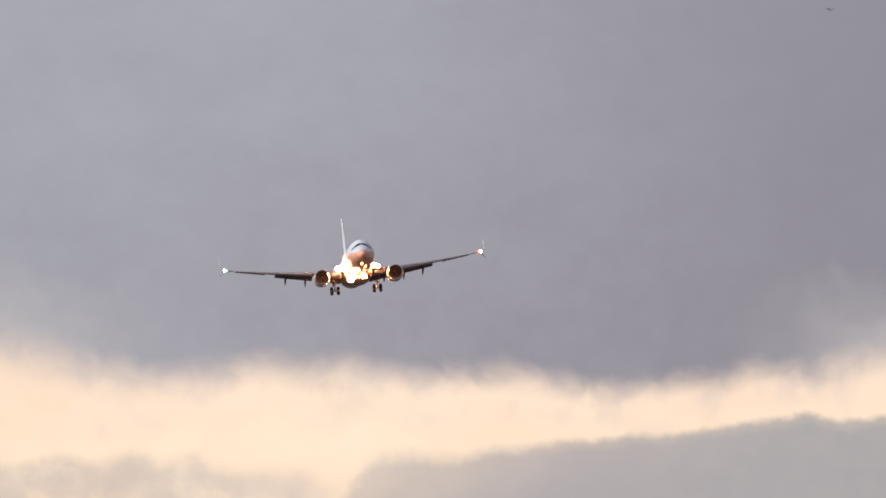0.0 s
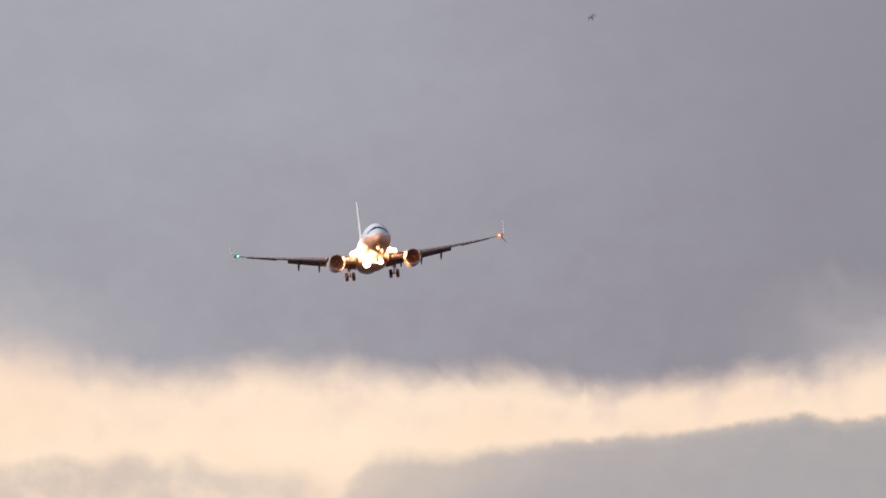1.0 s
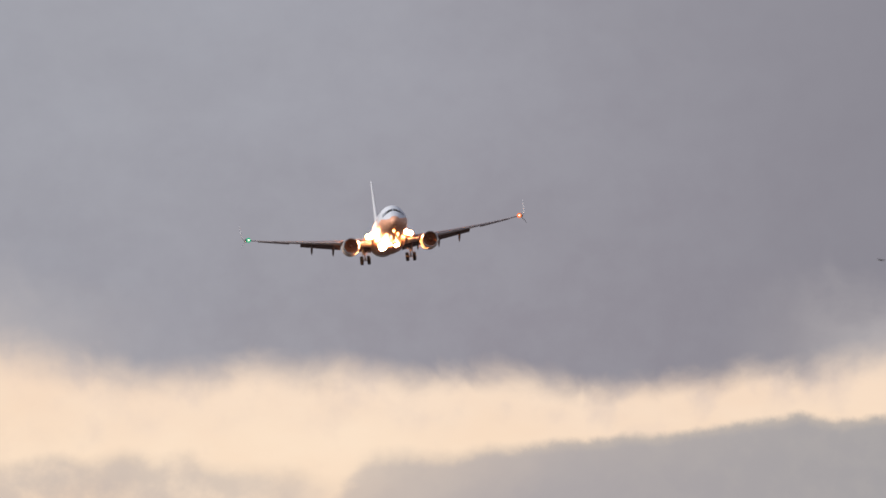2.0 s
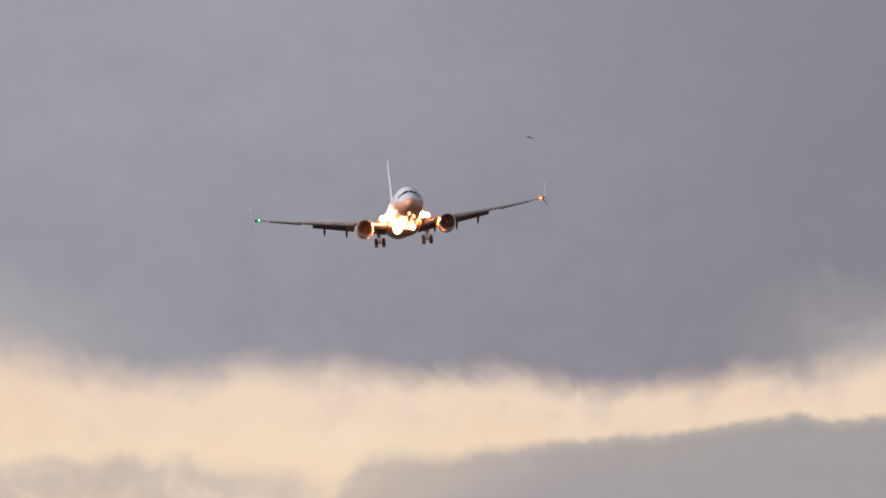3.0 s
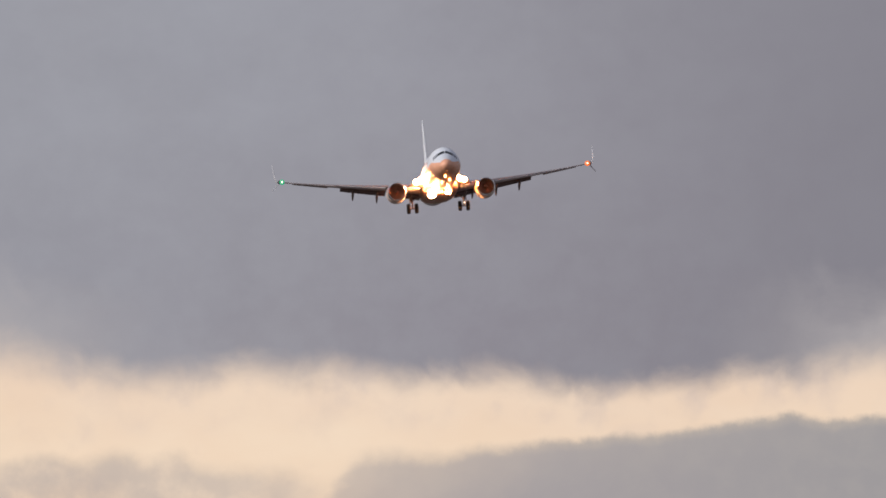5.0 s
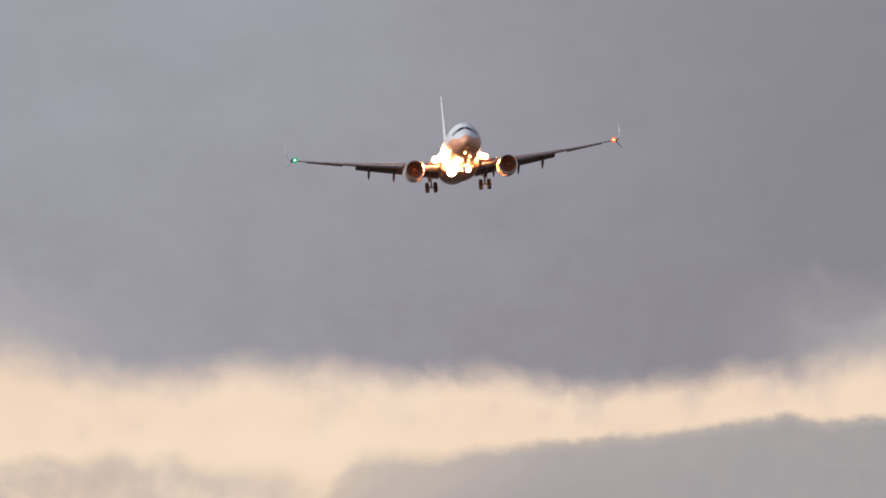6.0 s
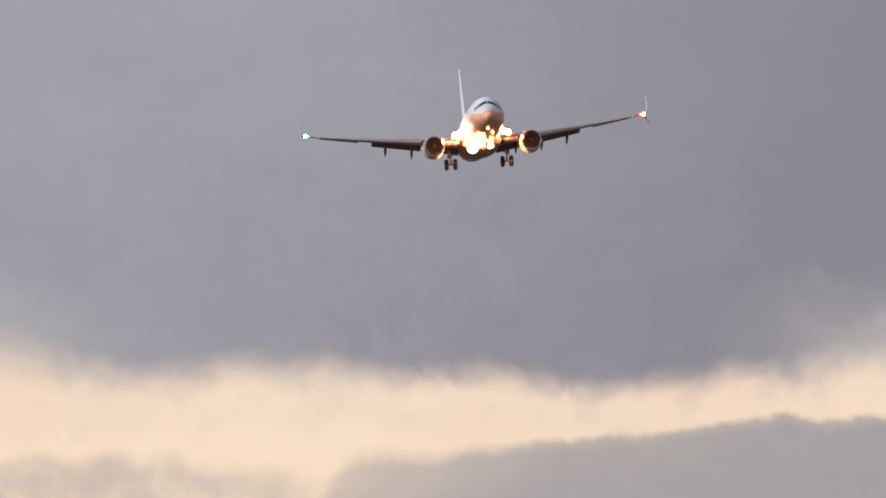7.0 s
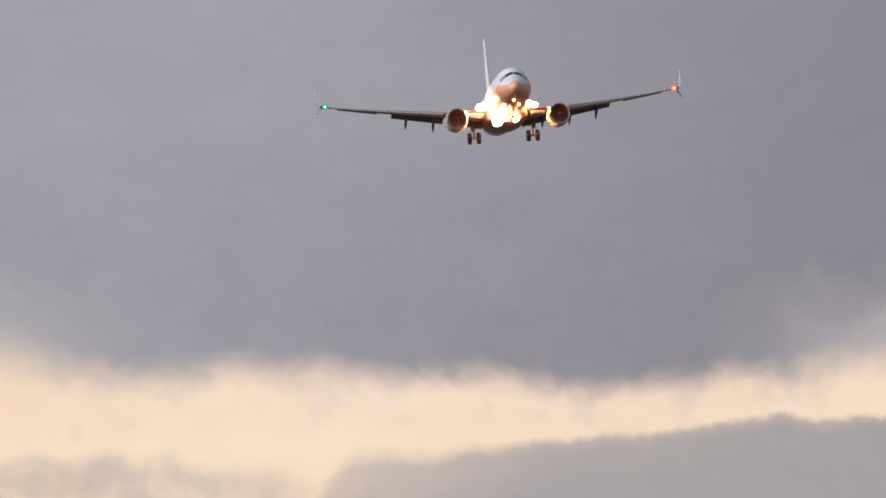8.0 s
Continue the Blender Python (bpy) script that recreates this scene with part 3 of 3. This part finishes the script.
def tail(plane):
    rings = []
    for z, le, te in ((5.0, -11.6, -18.2), (5.6, -12.6, -18.25), (6.4, -13.5, -18.3), (8.2, -14.6, -18.5), (10.2, -15.85, -18.75), (11.9, -16.9, -18.95), (12.24, -17.35, -18.9)):
        c = (le - te)
        rings.append(foil_cut((le, 0, z), c, 0.075 if z < 12 else 0.04, 0.0, 0.70))
    fin = part("tail_fin", loft(rings), WHITE, plane, "tall white swept tail fin")
    rings = []
    for z, le, te in ((5.6, -12.6, -18.25), (8.2, -14.6, -18.5), (10.2, -15.85, -18.75), (11.7, -16.8, -18.95)):
        c = (le - te)
        rings.append(foil_cut((le, 0, z), c, 0.073, 0.706, 1.0))
    part("rudder", loft(rings), WHITE, fin)
    rings = [foil((-8.4, 0, 5.25), 4.5, 0.03, span='z'), foil((-10.0, 0, 5.6), 3.0, 0.05, span='z'), foil((-12.2, 0, 6.15), 1.4, 0.08, span='z')]
    part("dorsal_fin", loft(rings), WHITE, fin)
    for side in (-1, 1):
        rings = []
        for y, le, te in ((0.3, -14.1, -18.2), (1.5, -14.9, -18.35), (4.5, -16.7, -18.9), (7.0, -18.15, -19.4), (7.17, -18.5, -19.4)):
            rings.append([Vector((p.x, side * p.y, p.z)) for p in foil((le, y, 4.22 + y * 0.122), le - te, 0.10 if y < 7.1 else 0.05, -1)])
        part("tailplane", loft(rings), WHITE, plane, "white swept tailplane")


def fuselage(plane):
    stations = [0, 0.012, 0.03, 0.06, 0.1, 0.16, 0.24, 0.35, 0.55, 0.8, 1.1, 1.4, 1.7, 2.0, 2.3, 2.6, 2.9, 3.3, 3.8, 4.4, 5.2, 6.2, 9, 13, 17, 21, 25, 26.5, 28, 29.5, 31, 32.5, 34, 35.3, 36.5, 37.4, 38.2, 39.0]
    body = part("fuselage", loft([[hull(s, a * 7.5) for a in range(48)] for s in stations]), WHITE, plane, "white painted fuselage", 75)
    # radome and underside plates, with the lamps' orange glare painted into their colour
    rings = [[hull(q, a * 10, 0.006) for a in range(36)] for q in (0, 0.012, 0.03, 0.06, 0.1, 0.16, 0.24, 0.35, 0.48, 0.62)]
    part("radome", loft(rings), BELLY_GLARE, body, "rounded radome tinted with painted orange glare", 180)
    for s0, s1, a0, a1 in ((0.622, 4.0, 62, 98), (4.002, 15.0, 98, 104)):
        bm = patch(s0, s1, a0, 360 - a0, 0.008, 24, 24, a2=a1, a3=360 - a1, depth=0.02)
        part("belly_glare_panel", bm, BELLY_GLARE, body, "underside of the fuselage tinted with painted orange glare", 180 if s0 < 1 else 40)
    # belly fairing
    rings = []
    for x, w, lo in ((8.6, 1.0, 1.34), (7.4, 1.75, 1.22), (5.5, 2.05, 1.12), (2.0, 2.12, 1.08), (-1.5, 2.05, 1.12), (-3.5, 1.75, 1.22), (-5.0, 1.1, 1.36)):
        rings.append([Vector((x, w * math.copysign(abs(math.cos(t)) ** 0.7, math.cos(t)), 2.1 + (2.1 - lo) * math.copysign(abs(math.sin(t)) ** 0.8, math.sin(t)) * (1 if math.sin(t) < 0 else 0.5)))
                      for t in [k * math.tau / 32 for k in range(32)]])
    part("belly_fairing", loft(rings), FAIRING_TINTED, body, "belly fairing between the wings, tan with painted lamp glow")
    # cockpit panes, mirrored; the side ones have a sky reflection painted into their colour
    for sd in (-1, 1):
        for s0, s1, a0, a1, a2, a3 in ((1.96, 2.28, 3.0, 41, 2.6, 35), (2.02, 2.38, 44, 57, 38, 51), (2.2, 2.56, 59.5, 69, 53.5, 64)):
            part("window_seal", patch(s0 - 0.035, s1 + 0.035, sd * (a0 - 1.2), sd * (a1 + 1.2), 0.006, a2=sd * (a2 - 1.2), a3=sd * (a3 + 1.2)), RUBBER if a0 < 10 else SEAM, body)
            part("cockpit_pane", patch(s0, s1, sd * a0, sd * a1, 0.014, a2=sd * a2, a3=sd * a3), DARK_GLASS if a0 < 10 else PALE_GLASS, body,
                 "dark cockpit pane" if a0 < 10 else "side pane with the sky's reflection painted in")
        # doors with their outline
        for s0, s1 in ((4.9, 5.75), (32.0, 32.8)):
            part("door_outline", patch(s0, s1, sd * 50, sd * 106, 0.006, 4, 10), SEAM, body)
            part("cabin_door", patch(s0 + 0.05, s1 - 0.05, sd * 52, sd * 104, 0.012, 4, 10), WHITE, body)
        for s0 in (17.0, 18.0):
            part("door_outline", patch(s0, s0 + 0.55, sd * 52, sd * 80, 0.006, 3, 6), SEAM, body)
            part("overwing_exit", patch(s0 + 0.04, s0 + 0.51, sd * 53.5, sd * 78.5, 0.012, 3, 6), WHITE, body)
        # row of cabin windows on one mesh
        pane = None
        for k in range(46):
            s = 6.6 + k * 0.508
            if 16.9 < s < 18.7:
                continue
            if pane is None:
                first = s
                pane = part("cabin_window", patch(s, s + 0.26, sd * 70, sd * 80.5, 0.008, 2, 3), WINDOW_GLASS, body)
            elif s < 24.6:
                again(pane, Matrix.Translation((first - s, 0, 0)))
        # pitot probes
        part("pitot_probe", tube(hull(1.55, sd * 72), hull(1.45, sd * 72, 0.14), 0.02, 0.012, 8), ALUMINIUM, body)
    # blade antennas
    for s, a in ((9.0, 0), (15.5, 0), (11.0, 180), (22.0, 180)):
        p = hull(s, a)
        up = 1 if a == 0 else -1
        ring = lambda z, c, x: [Vector((p.x - x, 0, z)), Vector((p.x - x - c * 0.5, 0.02, z)), Vector((p.x - x - c, 0, z)), Vector((p.x - x - c * 0.5, -0.02, z))]
        part("antenna", loft([ring(p.z - up * 0.03, 0.4, 0), ring(p.z + up * 0.3, 0.2, 0.2)]), WHITE, body)
    return body


def tip_lights(plane, side):
    """Navigation light and strobe in a fairing on the wing tip."""
    x, y, z = wing_le(17.1) + 0.10, 17.26 * side, wing_z(17.1)
    pod = part("tip_light_fairing", lathe([(0.0, 0.19), (-0.15, 0.20), (-0.5, 0.17), (-0.9, 0.05), (-0.9, 0.01), (-0.5, 0.14), (-0.02, 0.18)], (x, y, z), seg=20, loop=True), WING_GREY, plane)
    # lens and strobe tube are oversized, standing in for the glow round them
    at = (x + 0.02, y - side * 0.24, z)
    part("navigation_light", lathe([(-0.12, 0.02), (-0.10, 0.20), (0.0, 0.30), (0.06, 0.28), (0.12, 0.18), (0.14, 0.01)], at, seg=20),
                 NAV_RED if side > 0 else NAV_GREEN, pod, "red navigation light" if side > 0 else "green navigation light")
    part("bulb", lathe([(0.08, 0.10), (0.15, 0.09), (0.18, 0.01)], at, seg=16), BULB, pod, "white-hot bulb")
    head = part("strobe_light", lathe([(-0.012, 0.21), (0.0, 0.215), (0.008, 0.2), (0.01, 0.01)], seg=24), LAMP_BODY, plane, "white flashing strobe light")
    part("strobe_tube", lathe([(0.012, 0.14), (0.06, 0.19), (0.14, 0.14), (0.18, 0.01)], seg=20), STROBE, head, "white strobe tube")
    return head, (x + 0.03, y, z)


def airliner():
    plane = tagged(new("airliner"), "white twin-engine airliner landing with lights on and gear down", "airplane")
    fuselage(plane)
    heads = []
    for side in (-1, 1):
        wing(plane, side)
        engine(plane, side)
        main_gear(plane, side)
        heads.append(tip_lights(plane, side))
    tail(plane)
    nose_gear(plane)
    # thick gloves at the wing roots, with the landing lamps in their noses
    for side in (-1, 1):
        rings = []
        for y, x, c, th, z in ((1.55, 7.7, 4.4, 0.23, 2.42), (1.95, 7.25, 4.0, 0.25, 2.50), (2.4, 6.98, 3.6, 0.25, 2.52), (2.8, 6.72, 3.2, 0.23, 2.48), (3.1, 6.2, 2.6, 0.17, 2.40), (3.4, 5.4, 1.8, 0.12, 2.33)):
            rings.append([Vector((p.x, side * p.y, p.z)) for p in foil((x, y, z), c, th, 2)])
        part("wing_root_fairing", loft(rings), FAIRING_TINTED, plane, "wing root fairing that holds two lamps, tan with painted lamp glow")
    # those on its right are set larger and stronger, for their wider glare
    for side, mat, word, k in ((-1, LANDING_A, "blinding white", 1.0), (1, LANDING_B, "bright white", 0.92)):
        for x, y, z, r in ((7.05, 2.12, 2.68, 0.32), (6.80, 2.66, 2.56, 0.28)):
            lamp(plane, (x, y * side, z), r * k, mat, "landing_lamp", word + " landing lamp in the wing root", 0.35)
    for at, r, mat, word in (((7.1, -1.05, 1.08), 0.42, LANDING_A, "blinding white"), ((7.8, 0.70, 1.16), 0.27, LANDING_B, "bright white")):
        lamp(plane, at, r, mat, "landing_lamp", word + " lowered landing lamp under the belly", 0.2)
        x, y, z = at
        part("lamp_arm", tube((x - 0.12, y, z), (x - 0.5, y, 1.62), 0.06, 0.05, 10), LAMP_BODY, plane)
    return plane, heads


plane, strobes = airliner()


# ---- birds ----
def bird():
    b = tagged(new("bird"), "small dark bird in fast flapping flight", "bird", "birds over the field")
    rings = []
    for x, r, dz in ((0.125, 0.002, 0.0), (0.10, 0.016, 0.004), (0.07, 0.022, 0.006), (0.04, 0.024, 0.0), (0.0, 0.034, -0.004), (-0.05, 0.028, -0.002), (-0.10, 0.012, 0.0), (-0.12, 0.004, 0.0)):
        rings.append([Vector((x, r * math.cos(k * math.tau / 14), dz + r * math.sin(k * math.tau / 14))) for k in range(14)])
    body = part("body", loft(rings), FEATHER_PALE, b, "slim feathered body")
    part("beak", tube((0.115, 0, 0.002), (0.15, 0, -0.003), 0.008, 0.001, 8), BEAK, body)
    rings = [[Vector((-0.08, -0.012, 0.003)), Vector((-0.08, 0.012, 0.003)), Vector((-0.08, 0.012, -0.003)), Vector((-0.08, -0.012, -0.003))],
             [Vector((-0.21, -0.045, 0.002)), Vector((-0.20, 0.045, 0.002)), Vector((-0.20, 0.045, -0.002)), Vector((-0.21, -0.045, -0.002))]]
    part("tail", loft(rings), FEATHER, body)
    wings = []
    for side in (-1, 1):
        rings = []
        for y, le, te, t in ((0.0, 0.05, -0.055, 0.012), (0.09, 0.075, -0.045, 0.010), (0.18, 0.05, -0.05, 0.008), (0.27, -0.005, -0.075, 0.006), (0.34, -0.08, -0.11, 0.004)):
            rings.append([Vector((p.x, side * p.y, p.z)) for p in foil((le, y, 0), le - te, t / (le - te) * 2)])
        w = part("wing", loft(rings), FEATHER, b, "pointed dark wing")
        w.matrix_basis = pose(0.0, side * 0.015, 0.012)
        wings.append((w, side))
    return b, wings


low_bird, low_wings = bird()
high_bird, high_wings = bird()


# ---- what moves ----
def flight(x, y, z, yaw, pitch, roll):
    return (Matrix.Translation((x, y, z)) @ Matrix.Rotation(radians(yaw), 4, 'Z') @ Matrix.Rotation(radians(pitch), 4, 'X')
            @ Matrix.Rotation(radians(roll), 4, 'Y') @ Matrix.Rotation(radians(-90), 4, 'Z'))


PLANE_ROWS = [
    (0, -11.61, 2050.28, 166.12, 3.60, -2.18, -4.62),
    (0.5, -10.27, 2014.87, 164.23, 3.40, -2.44, -4.36),
    (1, -9.13, 1979.27, 162.28, 3.50, -2.35, -4.89),
    (1.5, -7.93, 1943.62, 160.44, 3.48, -1.95, -5.65),
    (3, -4.70, 1836.77, 154.79, 3.20, -1.45, -4.84),
    (3.5, -3.62, 1801.18, 152.86, 3.14, -1.66, -3.88),
    (4, -2.73, 1765.62, 150.62, 3.12, -1.56, -3.68),
    (4.5, -1.59, 1730.06, 148.68, 3.25, -1.68, -3.76),
    (6, 1.63, 1623.31, 142.82, 3.12, -1.85, -4.01),
    (6.5, 2.77, 1587.76, 141.18, 3.42, -2.04, -4.08),
    (7, 3.67, 1551.99, 138.94, 3.58, -1.79, -4.15),
    (7.5, 4.96, 1516.52, 137.25, 3.50, -1.43, -3.79),
    (8, 5.89, 1480.86, 135.15, 3.68, -1.81, -3.41),
]

# seconds, degrees of azimuth and of elevation, bank
LOW_BIRD = [
    (0, 1.448, 5.643, 0),
    (0.1, 1.321, 5.676, 0),
    (0.2, 1.228, 5.683, 0),
    (0.3, 1.127, 5.664, 10),
    (0.4, 1.038, 5.630, 10),
    (0.5, 0.931, 5.556, 10),
    (0.6, 0.844, 5.503, 10),
    (0.7, 0.751, 5.449, -5),
    (0.8, 0.671, 5.444, -20),
    (0.9, 0.595, 5.533, -40),
    (1, 0.557, 5.615, -60),
    (1.1, 0.523, 5.710, -40),
    (1.4, 0.371, 5.997, 0),
    (2, 0.034, 6.525, 0),
    (4, -1.655, 7.580, 0),
    (8, -5.031, 8.846, 0),
]
HIGH_BIRD = [
    (0, 4.360, 4.583, 0),
    (2.3, 1.258, 4.773, 0),
    (2.8, 0.597, 5.058, 0),
    (2.9, 0.452, 5.130, 0),
    (3, 0.325, 5.168, 0),
    (3.1, 0.177, 5.193, 0),
    (3.2, 0.046, 5.187, 0),
    (3.4, -0.215, 5.159, 0),
    (3.5, -0.350, 5.229, 10),
    (3.6, -0.431, 5.301, 10),
    (3.7, -0.536, 5.402, 5),
    (3.8, -0.612, 5.453, 0),
    (3.9, -0.675, 5.484, 0),
    (4, -0.743, 5.506, 0),
    (4.1, -0.844, 5.514, 0),
    (4.2, -0.929, 5.503, 0),
    (4.3, -1.030, 5.449, 0),
    (4.4, -1.118, 5.406, 0),
    (4.5, -1.270, 5.398, 0),
    (4.6, -1.391, 5.434, 0),
    (4.7, -1.570, 5.524, 0),
    (6, -3.258, 6.103, 0),
    (8, -5.875, 6.525, 0),
]


def bird_rows(track, far):
    rows = []
    for i, (t, az, el, bank) in enumerate(track):
        a, b = track[max(i - 1, 0)], track[min(i + 1, len(track) - 1)]
        climb = math.degrees(math.atan2(b[2] - a[2], abs(b[1] - a[1])))
        climb = max(-50, min(50, climb))
        x, z = far * math.tan(radians(az)), 1.6 + far * math.tan(radians(el))
        rows.append((t, Matrix.Translation((x, far, z)) @ pose(0, 0, 0, 0, 0, 152) @ pose(0, 0, 0, bank, -climb, 0)))
    return rows


def flap_rows(side, beats, shift):
    rows = []
    n = int(8.0 * 30 / 2)
    for k in range(n + 1):
        t = k * 2 / 30
        lift = 9 + 32 * math.sin(t * beats * math.tau + shift)
        rows.append((t, pose(0.0, side * 0.015, 0.012, side * lift, 0, 0)))
    return rows


def motions():
    walk(plane, [(t, flight(*p)) for t, *p in PLANE_ROWS])
    # drift of the clouds
    walk(backdrop, [(0.0, pose(*EYE[:2], 0, 0, 0, -0.0465)), (8.0, pose(*EYE[:2], 0, 0, 0, 0.0465))])
    # each flash: the strobe heads turn forward and away again
    for head, at in strobes:
        rows = [(0.0, pose(*at, 0, 0, 0))]
        for k, turn in ((1, 20), (2, 100), (3, 180)):
            rows.append((k / 30, pose(*at, 0, 0, turn)))
        for on, off in ((39, 42), (81, 84), (123, 129), (165, 170), (210, 216)):
            for k in range(-3, 1):
                rows.append(((on + k) / 30, pose(*at, 0, 0, turn + 60 * (k + 3))))
            turn += 180
            for k in range(0, 4):
                rows.append(((off + k) / 30, pose(*at, 0, 0, turn + 60 * k)))
            turn += 180
        rows.append((8.0, pose(*at, 0, 0, turn)))
        walk(head, rows)
    walk(low_bird, bird_rows(LOW_BIRD, 960.0))
    walk(high_bird, bird_rows(HIGH_BIRD, 690.0))
    for w, side in low_wings:
        walk(w, flap_rows(side, 4.3, 0.4))
    for w, side in high_wings:
        walk(w, flap_rows(side, 4.1, 1.9))


motions()
